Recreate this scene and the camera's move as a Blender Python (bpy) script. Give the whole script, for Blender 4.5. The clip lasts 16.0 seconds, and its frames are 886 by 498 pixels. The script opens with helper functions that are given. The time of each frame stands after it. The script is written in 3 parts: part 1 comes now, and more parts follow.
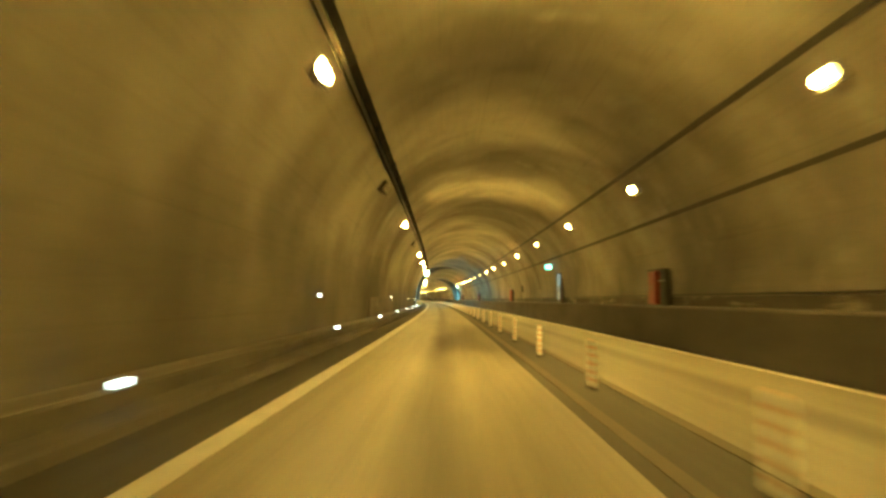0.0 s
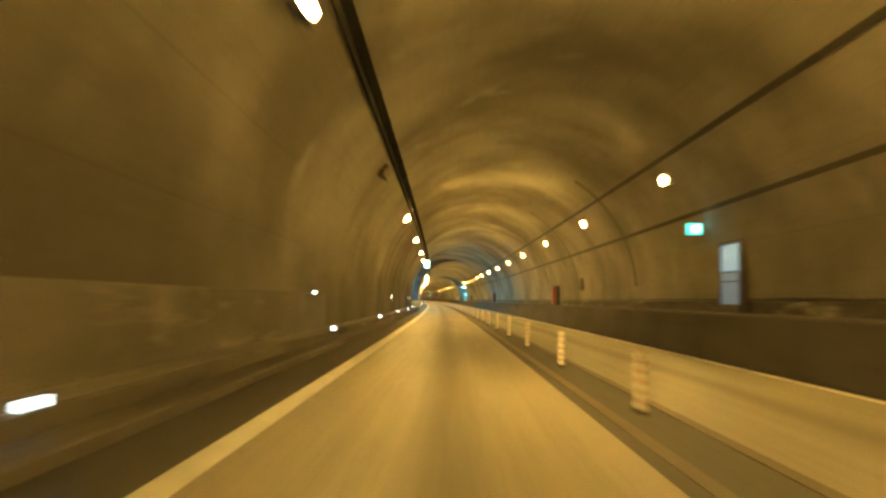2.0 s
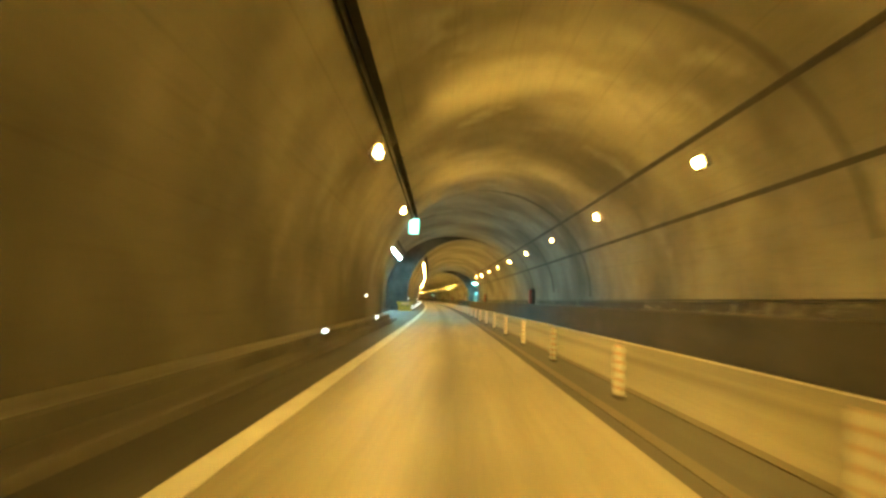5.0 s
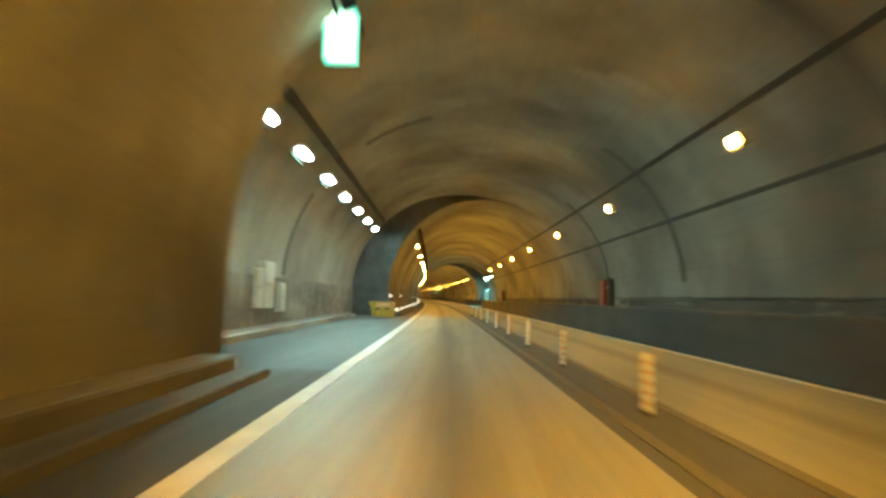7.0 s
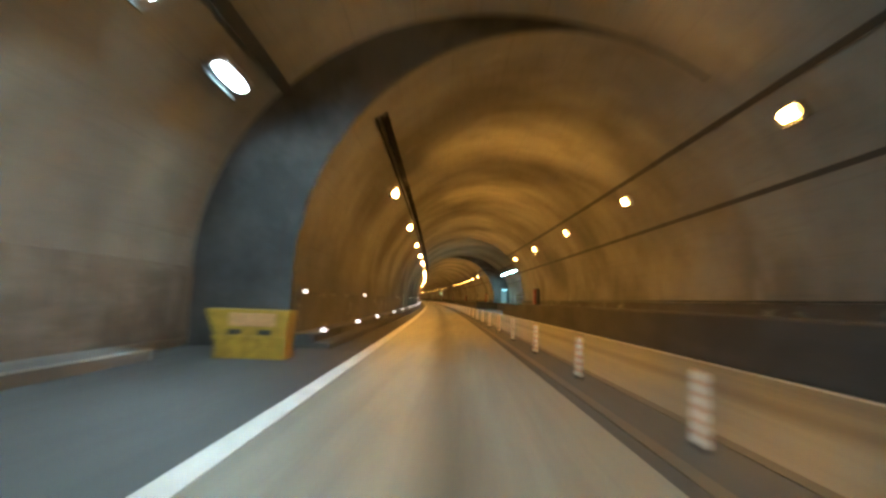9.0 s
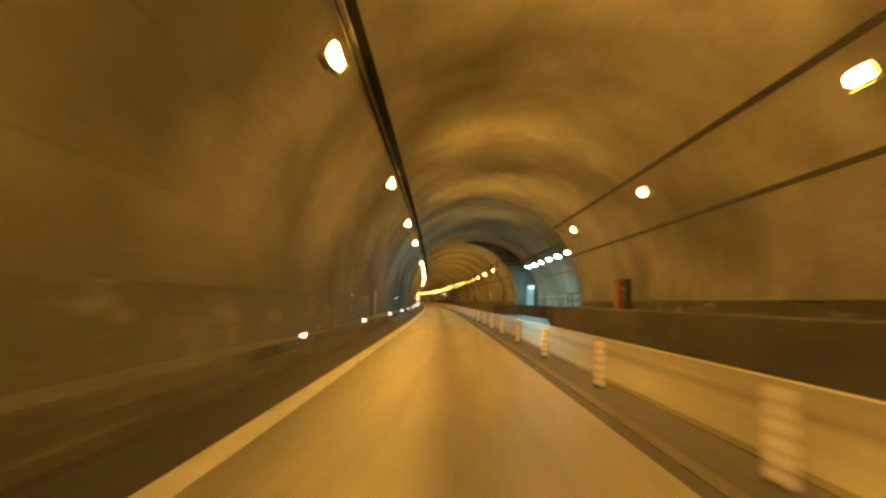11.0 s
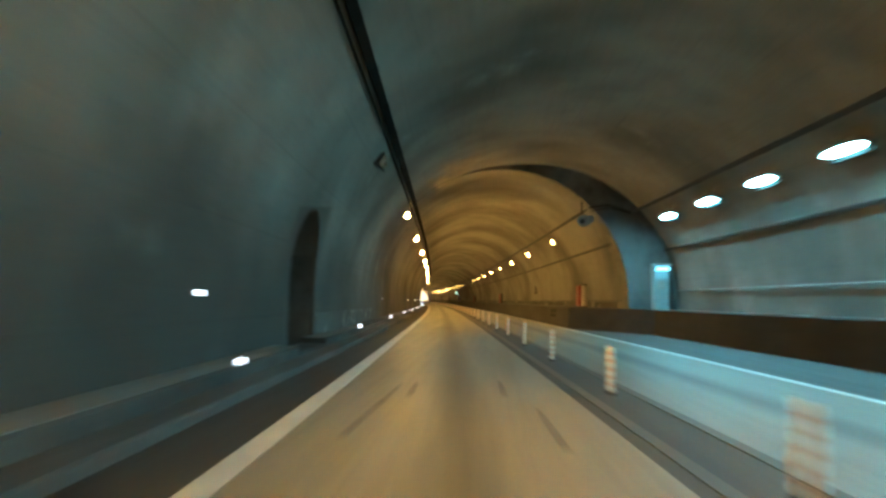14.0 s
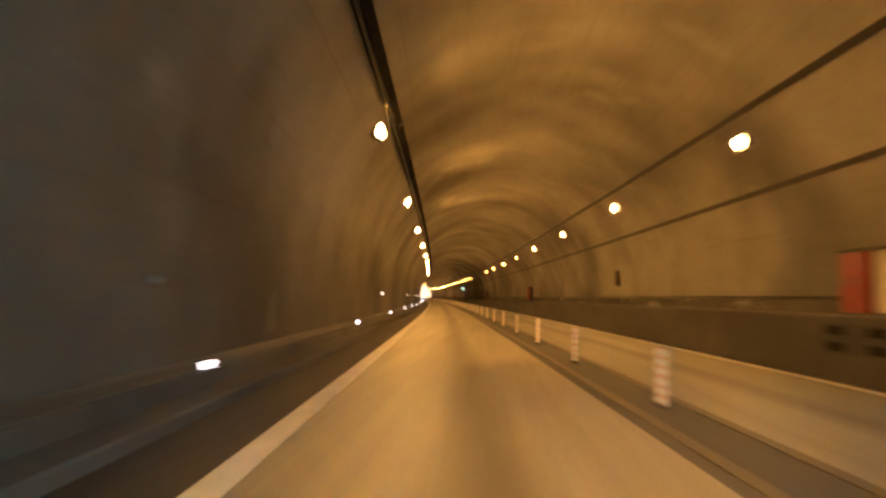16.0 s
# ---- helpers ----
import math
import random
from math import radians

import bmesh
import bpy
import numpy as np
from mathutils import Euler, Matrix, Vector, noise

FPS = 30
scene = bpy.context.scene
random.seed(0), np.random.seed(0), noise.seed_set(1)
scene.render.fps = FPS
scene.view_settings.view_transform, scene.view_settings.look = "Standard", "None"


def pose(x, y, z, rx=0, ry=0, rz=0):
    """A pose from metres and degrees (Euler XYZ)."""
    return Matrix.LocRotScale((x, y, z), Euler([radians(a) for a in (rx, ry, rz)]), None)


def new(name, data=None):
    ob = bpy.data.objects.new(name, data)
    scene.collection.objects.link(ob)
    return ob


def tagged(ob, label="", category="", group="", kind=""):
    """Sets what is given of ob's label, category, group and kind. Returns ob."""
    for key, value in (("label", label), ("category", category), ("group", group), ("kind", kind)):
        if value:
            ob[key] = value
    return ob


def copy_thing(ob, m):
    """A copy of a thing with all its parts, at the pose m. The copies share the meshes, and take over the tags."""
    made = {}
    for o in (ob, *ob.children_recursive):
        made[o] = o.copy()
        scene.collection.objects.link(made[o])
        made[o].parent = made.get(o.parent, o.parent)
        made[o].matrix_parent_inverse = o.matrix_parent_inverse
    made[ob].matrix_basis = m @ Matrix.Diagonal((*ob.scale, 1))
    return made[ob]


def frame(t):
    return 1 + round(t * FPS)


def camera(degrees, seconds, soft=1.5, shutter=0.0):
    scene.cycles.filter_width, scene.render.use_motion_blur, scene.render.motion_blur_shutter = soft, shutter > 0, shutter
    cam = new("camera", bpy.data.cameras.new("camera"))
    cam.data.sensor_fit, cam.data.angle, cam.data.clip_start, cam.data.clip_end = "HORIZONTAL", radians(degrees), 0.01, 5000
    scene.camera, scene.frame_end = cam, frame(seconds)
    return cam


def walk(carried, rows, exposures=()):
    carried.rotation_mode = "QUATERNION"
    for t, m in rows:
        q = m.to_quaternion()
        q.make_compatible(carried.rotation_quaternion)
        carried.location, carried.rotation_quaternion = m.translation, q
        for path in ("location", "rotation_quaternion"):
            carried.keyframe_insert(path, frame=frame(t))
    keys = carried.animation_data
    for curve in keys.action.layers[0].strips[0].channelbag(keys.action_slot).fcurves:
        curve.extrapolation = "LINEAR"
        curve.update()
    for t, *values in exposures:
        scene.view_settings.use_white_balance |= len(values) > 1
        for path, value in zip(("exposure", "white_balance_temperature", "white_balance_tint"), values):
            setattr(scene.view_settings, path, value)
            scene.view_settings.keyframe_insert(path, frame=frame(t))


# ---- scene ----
# The road runs on a gentle left-hand arc. Places are given as s (metres along the road),
# u (metres to the right of the driving line) and z (metres above the road).
R_ARC = 3544.64


def at(s, u, z):
    a = s / R_ARC
    return Vector((-R_ARC + (R_ARC + u) * math.cos(a), (R_ARC + u) * math.sin(a), z))


def turned(s, u, z, rx=0, ry=0, rz=0):
    """A pose on the road: local x to the right, local y ahead."""
    p = at(s, u, z)
    return pose(p.x, p.y, p.z, 0, 0, math.degrees(s / R_ARC)) @ pose(0, 0, 0, rx, ry, rz)


# ---- camera: seconds, s, u, z, yaw, pitch, roll ----
cam = camera(68.983, 16.0, soft=2.9, shutter=1.0)
PATH = [
    (0.0, 18.911, 0.271, 1.202, 0.528, 4.475, -0.567),
    (0.5, 25.770, 0.226, 1.213, 0.561, 4.468, -0.927),
    (1.0, 32.180, 0.170, 1.206, 0.428, 4.502, -1.333),
    (1.5, 39.021, 0.123, 1.190, 0.582, 4.438, -1.446),
    (2.0, 45.554, 0.073, 1.194, 0.485, 4.500, -1.657),
    (2.5, 52.142, 0.025, 1.196, 0.613, 4.418, -1.642),
    (3.0, 58.590, -0.025, 1.194, 0.545, 4.490, -1.623),
    (3.5, 65.269, -0.055, 1.194, 0.604, 4.491, -1.763),
    (4.0, 71.616, -0.065, 1.203, 0.408, 4.496, -1.741),
    (4.2, 74.166, -0.061, 1.193, 0.370, 4.531, -1.740),
    (6.3, 101.278, 0.012, 1.214, 0.077, 4.470, -1.736),
    (6.5, 103.932, 0.010, 1.217, 0.070, 4.476, -1.780),
    (7.0, 110.684, 0.001, 1.207, 0.224, 4.365, -1.655),
    (7.5, 117.308, 0.059, 1.188, 0.103, 4.464, -1.765),
    (8.0, 123.993, 0.039, 1.190, 0.234, 4.408, -1.708),
    (8.5, 130.571, 0.066, 1.187, 0.139, 4.560, -1.649),
    (9.0, 137.244, 0.037, 1.199, 0.273, 4.504, -1.957),
    (11.5, 170.222, -0.022, 1.162, 0.286, 4.639, -1.662),
    (12.0, 177.006, -0.028, 1.178, 0.348, 4.701, -1.119),
    (12.5, 183.480, 0.005, 1.214, 0.380, 4.930, -0.930),
    (13.0, 190.302, -0.029, 1.215, 0.311, 4.758, -1.085),
    (13.5, 196.922, -0.030, 1.184, 0.455, 4.615, -1.140),
    (14.0, 203.655, -0.060, 1.258, 0.507, 4.568, -1.244),
    (14.5, 210.328, -0.106, 1.188, 0.501, 4.469, -1.555),
    (15.0, 217.026, -0.160, 1.216, 0.510, 4.197, -1.609),
    (15.5, 223.590, -0.199, 1.215, 0.447, 4.254, -1.575),
    (16.0, 230.347, -0.239, 1.190, 0.437, 4.269, -1.584),
]
ROWS = []
for t, s, u, z, yaw, pitch, roll in PATH:
    p = at(s, u, z)
    ROWS.append((t, pose(p.x, p.y, p.z, 90 + pitch, roll, math.degrees(s / R_ARC) + yaw)))
EXPOSURES = [(0.0, 0.0, 5300, -20), (1.5, -0.1, 5500, -6), (3.0, -0.3, 5250, -14), (4.2, -0.22, 5700, -15), (6.5, -0.43, 6280, -15), (7.0, -0.52, 7000, -8), (7.5, -0.53, 7700, 9),
             (8.5, -0.88, 6050, 13), (9.2, -1.05, 6370, 20), (11.5, -0.62, 6900, 7), (12.5, -0.62, 6650, 13), (13.0, -0.68, 6200, 10), (13.5, -0.74, 5870, 15),
             (14.0, -0.84, 5080, 5), (14.5, -0.68, 5200, 4), (15.0, -0.76, 5100, 10), (15.5, -0.9, 5300, 15), (16.0, -0.7, 6250, 32)]
walk(cam, ROWS, EXPOSURES)

# ---- light ----
world = bpy.data.worlds.new("world")
scene.world = world
world.use_nodes = True
wn = world.node_tree
sky = wn.nodes.new("ShaderNodeTexSky")
sky.sky_type, sky.sun_disc = "NISHITA", False
sky.sun_elevation, sky.sun_rotation = radians(28), radians(-10)
wn.nodes["Background"].inputs["Strength"].default_value = 0.15
wn.links.new(sky.outputs["Color"], wn.nodes["Background"].inputs["Color"])
sun = new("sun", bpy.data.lights.new("sun", "SUN"))
sun.data.energy, sun.data.angle, sun.data.color = 5.0, radians(0.5), (1.0, 0.95, 0.88)
sun.matrix_world = pose(-60, 700, 60, -62, 0, 10)

SODIUM = (1.0, 0.49, 0.083)
SODIUM_POWER = 1090.0
LED = (0.58, 0.96, 0.99)
LED_TEAL = (0.38, 0.95, 0.94)
LED_POWER = 225.0


# ---- materials ----
def material(name, rough=0.7, metal=0.0):
    m = bpy.data.materials.new(name)
    m.use_nodes = True
    b = m.node_tree.nodes["Principled BSDF"]
    b.inputs["Roughness"].default_value, b.inputs["Metallic"].default_value = rough, metal
    return m, m.node_tree, b


def noise_node(nt, scale, stretch=(1, 1, 1), detail=6.0, rough=0.6, src="Object"):
    tc, mp, nz = (nt.nodes.new(k) for k in ("ShaderNodeTexCoord", "ShaderNodeMapping", "ShaderNodeTexNoise"))
    mp.inputs["Scale"].default_value = stretch
    nz.inputs["Scale"].default_value, nz.inputs["Detail"].default_value, nz.inputs["Roughness"].default_value = scale, detail, rough
    nt.links.new(tc.outputs[src], mp.inputs["Vector"])
    nt.links.new(mp.outputs["Vector"], nz.inputs["Vector"])
    return nz.outputs["Fac"]


def ramp(nt, fac, stops):
    r = nt.nodes.new("ShaderNodeValToRGB")
    while len(r.color_ramp.elements) < len(stops):
        r.color_ramp.elements.new(0.5)
    for e, (p, c) in zip(r.color_ramp.elements, stops):
        e.position, e.color = p, (*c, 1) if len(c) == 3 else c
    nt.links.new(fac, r.inputs["Fac"])
    return r.outputs["Color"]


def mix(nt, a, b, fac, mode="MIX"):
    n = nt.nodes.new("ShaderNodeMix")
    n.data_type, n.blend_type = "RGBA", mode
    for key, v in ((0, fac), (6, a), (7, b)):
        if isinstance(v, (int, float)):
            n.inputs[key].default_value = v
        elif isinstance(v, tuple):
            n.inputs[key].default_value = (*v, 1)
        else:
            nt.links.new(v, n.inputs[key])
    return n.outputs[2]


def bump(nt, b, height, strength=0.3, dist=0.02):
    n = nt.nodes.new("ShaderNodeBump")
    n.inputs["Strength"].default_value, n.inputs["Distance"].default_value = strength, dist
    nt.links.new(height, n.inputs["Height"])
    nt.links.new(n.outputs["Normal"], b.inputs["Normal"])


def concrete(name, base, dark, rough=0.8, streak=0.6, per_piece=0.12, drawn=1.0):
    """drawn: how far the stains are pulled out along the road (small: long)."""
    m, nt, b = material(name, rough)
    big = noise_node(nt, 0.22 if drawn == 1.0 else 1.1, (1, drawn, 1), 4, 0.55)
    fine = noise_node(nt, 9.0, (1, 1, 1), 8, 0.7)
    runs = noise_node(nt, 1.0, (0.35, 2.2 * drawn, 0.35), 5, 0.6)
    c = ramp(nt, big, [(0.32, dark), (0.62, base)])
    c = mix(nt, c, ramp(nt, runs, [(0.38, tuple(0.55 * v for v in dark)), (0.55, (1, 1, 1))]), streak, "MULTIPLY")
    c = mix(nt, c, ramp(nt, fine, [(0.3, (0.75, 0.75, 0.75)), (0.7, (1.1, 1.1, 1.1))]), 0.5, "MULTIPLY")
    info = nt.nodes.new("ShaderNodeObjectInfo")
    c = mix(nt, c, ramp(nt, info.outputs["Random"], [(0, (1 - per_piece,) * 3), (1, (1 + per_piece,) * 3)]), 1.0, "MULTIPLY")
    nt.links.new(c, b.inputs["Base Color"])
    bump(nt, b, fine, 0.25, 0.01)
    return m


def plain(name, col, rough=0.5, metal=0.0, vary=0.2, scale=6.0):
    m, nt, b = material(name, rough, metal)
    n = noise_node(nt, scale, (1, 1, 1), 6, 0.65)
    lo = tuple(v * (1 - vary) for v in col)
    hi = tuple(min(1, v * (1 + vary * 0.6)) for v in col)
    nt.links.new(ramp(nt, n, [(0.3, lo), (0.7, hi)]), b.inputs["Base Color"])
    bump(nt, b, noise_node(nt, 60, (1, 1, 1), 3), 0.08, 0.003)
    return m


def glow(name, col, power, sampled=True, base=0.8):
    m, nt, b = material(name, 0.3)
    b.inputs["Base Color"].default_value = (base, base, base, 1)
    b.inputs["Emission Color"].default_value = (*col, 1)
    b.inputs["Emission Strength"].default_value = power
    if not sampled:
        m.cycles.emission_sampling = "NONE"
    return m


def pavement(name, light, dark, lane_mid=None, rough=0.5):
    """Road surface. lane_mid: u of the lane's middle, along which tyres leave clean tracks and oil a dark stripe."""
    m, nt, b = material(name, rough)
    grit = noise_node(nt, 45, (1, 1, 1), 4, 0.7)
    patch = noise_node(nt, 0.5, (1.5, 0.22, 1), 5, 0.6)
    c = ramp(nt, patch, [(0.3, dark), (0.68, light)])
    c = mix(nt, c, ramp(nt, grit, [(0.3, (0.72, 0.72, 0.72)), (0.7, (1.15, 1.15, 1.15))]), 0.6, "MULTIPLY")
    worn = noise_node(nt, 3.2, (1, 0.025, 1), 5, 0.65)
    c = mix(nt, c, ramp(nt, worn, [(0.36, (0.68, 0.67, 0.66)), (0.56, (1, 1, 1))]), 0.5, "MULTIPLY")
    if lane_mid is not None:
        at_u = nt.nodes.new("ShaderNodeAttribute")
        at_u.attribute_name = "across"
        dist = nt.nodes.new("ShaderNodeMath")
        dist.operation = "SUBTRACT"
        nt.links.new(at_u.outputs["Fac"], dist.inputs[0])
        dist.inputs[1].default_value = lane_mid
        wob = nt.nodes.new("ShaderNodeMath")
        wob.operation = "MULTIPLY_ADD"
        nt.links.new(noise_node(nt, 0.8, (1, 0.3, 1), 3), wob.inputs[0])
        wob.inputs[1].default_value = 0.3
        nt.links.new(dist.outputs[0], wob.inputs[2])
        ab = nt.nodes.new("ShaderNodeMath")
        ab.operation = "ABSOLUTE"
        sh = nt.nodes.new("ShaderNodeMath")
        sh.operation = "SUBTRACT"
        nt.links.new(wob.outputs[0], sh.inputs[0])
        sh.inputs[1].default_value = 0.15
        nt.links.new(sh.outputs[0], ab.inputs[0])
        oil = ramp(nt, ab.outputs[0], [(0.0, (0.42, 0.41, 0.4)), (0.14, (0.55, 0.54, 0.53)), (0.42, (1, 1, 1)), (1.0, (0.93, 0.93, 0.93))])
        c = mix(nt, c, oil, 0.85, "MULTIPLY")
    nt.links.new(c, b.inputs["Base Color"])
    bump(nt, b, grit, 0.3, 0.006)
    return m


def lining_concrete(name, ring_tones):
    """Cast lining: broad soot blotches, soft runs, board seams along the bore. The tones passed in go round the bore,
    darker towards the feet, in metres from the near-side foot.
    """
    m, nt, b = material(name, 0.75)
    big = noise_node(nt, 0.16, (1, 1, 1), 3, 0.5)
    mid = noise_node(nt, 0.6, (0.7, 0.7, 0.7), 5, 0.6)
    fine = noise_node(nt, 9.0, (1, 1, 1), 8, 0.7)
    runs = noise_node(nt, 1.0, (0.3, 1.3, 0.3), 4, 0.55)
    c = ramp(nt, big, [(0.36, (0.21, 0.198, 0.175)), (0.6, (0.43, 0.405, 0.36))])
    c = mix(nt, c, ramp(nt, mid, [(0.32, (0.5, 0.48, 0.45)), (0.56, (1, 1, 1))]), 0.5, "MULTIPLY")
    c = mix(nt, c, ramp(nt, runs, [(0.34, (0.6, 0.58, 0.55)), (0.5, (1, 1, 1))]), 0.08, "MULTIPLY")
    c = mix(nt, c, ramp(nt, fine, [(0.3, (0.8, 0.8, 0.8)), (0.7, (1.1, 1.1, 1.1))]), 0.5, "MULTIPLY")
    lime = ramp(nt, noise_node(nt, 0.42, (0.8, 1.0, 0.8), 7, 0.62), [(0.6, (0, 0, 0)), (0.74, (1, 1, 1))])
    lsep = nt.nodes.new("ShaderNodeSeparateColor")
    nt.links.new(lime, lsep.inputs[0])
    c = mix(nt, c, (0.42, 0.41, 0.385), lsep.outputs[0])
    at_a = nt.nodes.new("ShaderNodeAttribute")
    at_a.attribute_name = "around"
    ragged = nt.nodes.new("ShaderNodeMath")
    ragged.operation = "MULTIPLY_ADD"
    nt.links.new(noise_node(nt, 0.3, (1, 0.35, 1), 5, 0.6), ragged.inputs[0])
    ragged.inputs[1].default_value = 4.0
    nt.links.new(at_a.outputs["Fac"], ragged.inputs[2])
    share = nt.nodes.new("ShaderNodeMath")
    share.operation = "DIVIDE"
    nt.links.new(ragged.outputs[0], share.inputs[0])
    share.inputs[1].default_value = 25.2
    c = mix(nt, c, ramp(nt, share.outputs[0], [((d + 2.0) / 25.2, (v, v, v * 0.98)) for d, v in ring_tones]), 1.0, "MULTIPLY")
    pp = nt.nodes.new("ShaderNodeMath")
    pp.operation = "PINGPONG"
    nt.links.new(at_a.outputs["Fac"], pp.inputs[0])
    pp.inputs[1].default_value = 0.75
    seam = ramp(nt, pp.outputs[0], [(0.0, (0.55, 0.55, 0.55)), (0.018, (0.6, 0.6, 0.6)), (0.03, (1, 1, 1))])
    worn = ramp(nt, noise_node(nt, 0.12, (1, 1, 1), 3), [(0.4, (0, 0, 0)), (0.6, (1, 1, 1))])
    sep = nt.nodes.new("ShaderNodeSeparateColor")
    nt.links.new(worn, sep.inputs[0])
    c = mix(nt, c, mix(nt, (1, 1, 1), seam, sep.outputs[0]), 0.25, "MULTIPLY")
    drag = noise_node(nt, 5.0, (1, 0.07, 1), 4, 0.65)
    c = mix(nt, c, ramp(nt, drag, [(0.34, (0.5, 0.49, 0.47)), (0.5, (1, 1, 1))]), 0.14, "MULTIPLY")
    nt.links.new(ramp(nt, mid, [(0.3, (0.74,) * 3), (0.65, (0.92,) * 3)]), b.inputs["Roughness"])
    info = nt.nodes.new("ShaderNodeObjectInfo")
    c = mix(nt, c, ramp(nt, info.outputs["Random"], [(0, (0.95,) * 3), (1, (1.05,) * 3)]), 1.0, "MULTIPLY")
    nt.links.new(c, b.inputs["Base Color"])
    bump(nt, b, fine, 0.25, 0.01)
    return m


def dado_concrete(name, lo_c, hi_c, flakes=((1.3, (1, 0.3, 1.4), 0.56, 0.68), (0.45, (1, 0.9, 0.8), 0.6, 0.72))):
    """Grimy lower wall with pale scuffs and flaking drawn out along the road."""
    m, nt, b = material(name, 0.8)
    big = noise_node(nt, 0.5, (1, 0.4, 1), 5, 0.6)
    fine = noise_node(nt, 11.0, (1, 1, 1), 7, 0.7)
    c = ramp(nt, big, [(0.35, lo_c), (0.65, hi_c)])
    c = mix(nt, c, ramp(nt, fine, [(0.3, (0.72, 0.72, 0.72)), (0.7, (1.15, 1.15, 1.15))]), 0.6, "MULTIPLY")
    for scale, stretch, lo, hi in flakes:
        sep = nt.nodes.new("ShaderNodeSeparateColor")
        nt.links.new(ramp(nt, noise_node(nt, scale, stretch, 7, 0.68), [(lo, (0, 0, 0)), (hi, (0.8, 0.8, 0.8))]), sep.inputs[0])
        c = mix(nt, c, (0.33, 0.31, 0.27), sep.outputs[0])
    nt.links.new(c, b.inputs["Base Color"])
    bump(nt, b, fine, 0.3, 0.01)
    return m


M_DADO = dado_concrete("grimy lower wall", (0.056, 0.053, 0.047), (0.1, 0.094, 0.083))
M_DADO_BAY = dado_concrete("brown-stained lower wall", (0.11, 0.095, 0.077), (0.235, 0.21, 0.178), ((2.0, (1, 1.6, 0.5), 0.5, 0.72), (0.6, (1, 0.5, 1.6), 0.52, 0.72)))
M_DADO_PALE = dado_concrete("dusty lower wall", (0.12, 0.113, 0.1), (0.205, 0.193, 0.172))
M_FLAKY = dado_concrete("lime-stained lower wall", (0.095, 0.09, 0.08), (0.15, 0.142, 0.127), ((0.7, (1, 0.4, 1.2), 0.52, 0.58), (2.6, (1, 0.5, 1), 0.54, 0.64)))
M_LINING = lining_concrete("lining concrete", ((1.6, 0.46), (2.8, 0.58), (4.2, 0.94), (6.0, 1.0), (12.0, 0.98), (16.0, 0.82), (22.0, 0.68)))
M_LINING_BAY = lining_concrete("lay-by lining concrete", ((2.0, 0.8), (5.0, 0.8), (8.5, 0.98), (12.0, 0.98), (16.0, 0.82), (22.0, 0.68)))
M_JOINT = concrete("joint filler", (0.13, 0.12, 0.105), (0.08, 0.075, 0.065), streak=0.3)
# One concrete in two tones: the dim and the lamplit end wall.
M_ENDWALL = concrete("end wall concrete", (0.125, 0.125, 0.122), (0.075, 0.075, 0.073))
M_ENDWALL_LIT = concrete("end wall concrete toned as lit", (0.22, 0.216, 0.208), (0.14, 0.137, 0.13))
M_KERB = concrete("kerb concrete", (0.17, 0.16, 0.145), (0.1, 0.095, 0.085), streak=0.4, drawn=0.06)
M_DUST_LIT = concrete("dusty kerb top, also the lit lay-by kerb face", (0.37, 0.352, 0.32), (0.16, 0.152, 0.137), streak=0.35, drawn=0.06)
M_FACE = concrete("walkway concrete", (0.058, 0.054, 0.048), (0.034, 0.0315, 0.0275), streak=0.3, drawn=0.15)
M_RISER = concrete("kerb riser concrete", (0.17, 0.16, 0.14), (0.1, 0.095, 0.085), streak=0.5, drawn=0.1)
M_ASPHALT = pavement("asphalt", (0.092, 0.088, 0.082), (0.058, 0.056, 0.053), rough=0.7)
M_BAY = pavement("lay-by asphalt", (0.072, 0.07, 0.067), (0.04, 0.039, 0.0375), rough=0.6)
M_LANE_L = pavement("worn concrete lane", (0.37, 0.338, 0.27), (0.28, 0.257, 0.206), 0.11)
M_LANE_R = pavement("worn concrete lane opposite", (0.285, 0.26, 0.204), (0.21, 0.192, 0.152), 4.15)
M_WHITE = plain("road paint white", (0.78, 0.77, 0.74), 0.55, vary=0.25, scale=3)
M_GROUND = concrete("pale gravelly ground", (0.42, 0.41, 0.38), (0.32, 0.31, 0.28), streak=0.2)
M_YELLOW = plain("road paint yellow", (0.096, 0.077, 0.05), 0.55, vary=0.3, scale=3)
M_SKID = plain("rubber streak", (0.2, 0.19, 0.17), 0.6, vary=0.4, scale=4)
M_STEEL = plain("dull galvanised steel", (0.3, 0.3, 0.29), 0.5, 0.7)
M_DARK = plain("sooty dark steel", (0.05, 0.047, 0.042), 0.6, 0.2)
M_TRAY = plain("soot-black tray steel", (0.012, 0.0115, 0.0105), 0.95)
M_TRAY.node_tree.nodes["Principled BSDF"].inputs["Specular IOR Level"].default_value = 0.1
M_BROWN = plain("grimy brown enamel", (0.1, 0.083, 0.058), 0.6, vary=0.4)
M_HORN = plain("grimy grey enamel", (0.24, 0.24, 0.235), 0.6, vary=0.5, scale=9)
M_CABLE = plain("black cable sheath", (0.02, 0.02, 0.02), 0.55)
M_RED = plain("red enamel", (0.27, 0.034, 0.021), 0.4)
M_BEIGE = plain("beige enamel", (0.55, 0.5, 0.4), 0.45)
M_BOARD = plain("weathered board", (0.42, 0.39, 0.32), 0.6, vary=0.3)
M_PALE = plain("white enamel", (0.5, 0.5, 0.47), 0.45)
M_ORANGE = plain("faded orange urethane", (0.88, 0.6, 0.46), 0.45)
M_BAND = plain("white reflective sheet", (0.95, 0.95, 0.93), 0.3, vary=0.03)
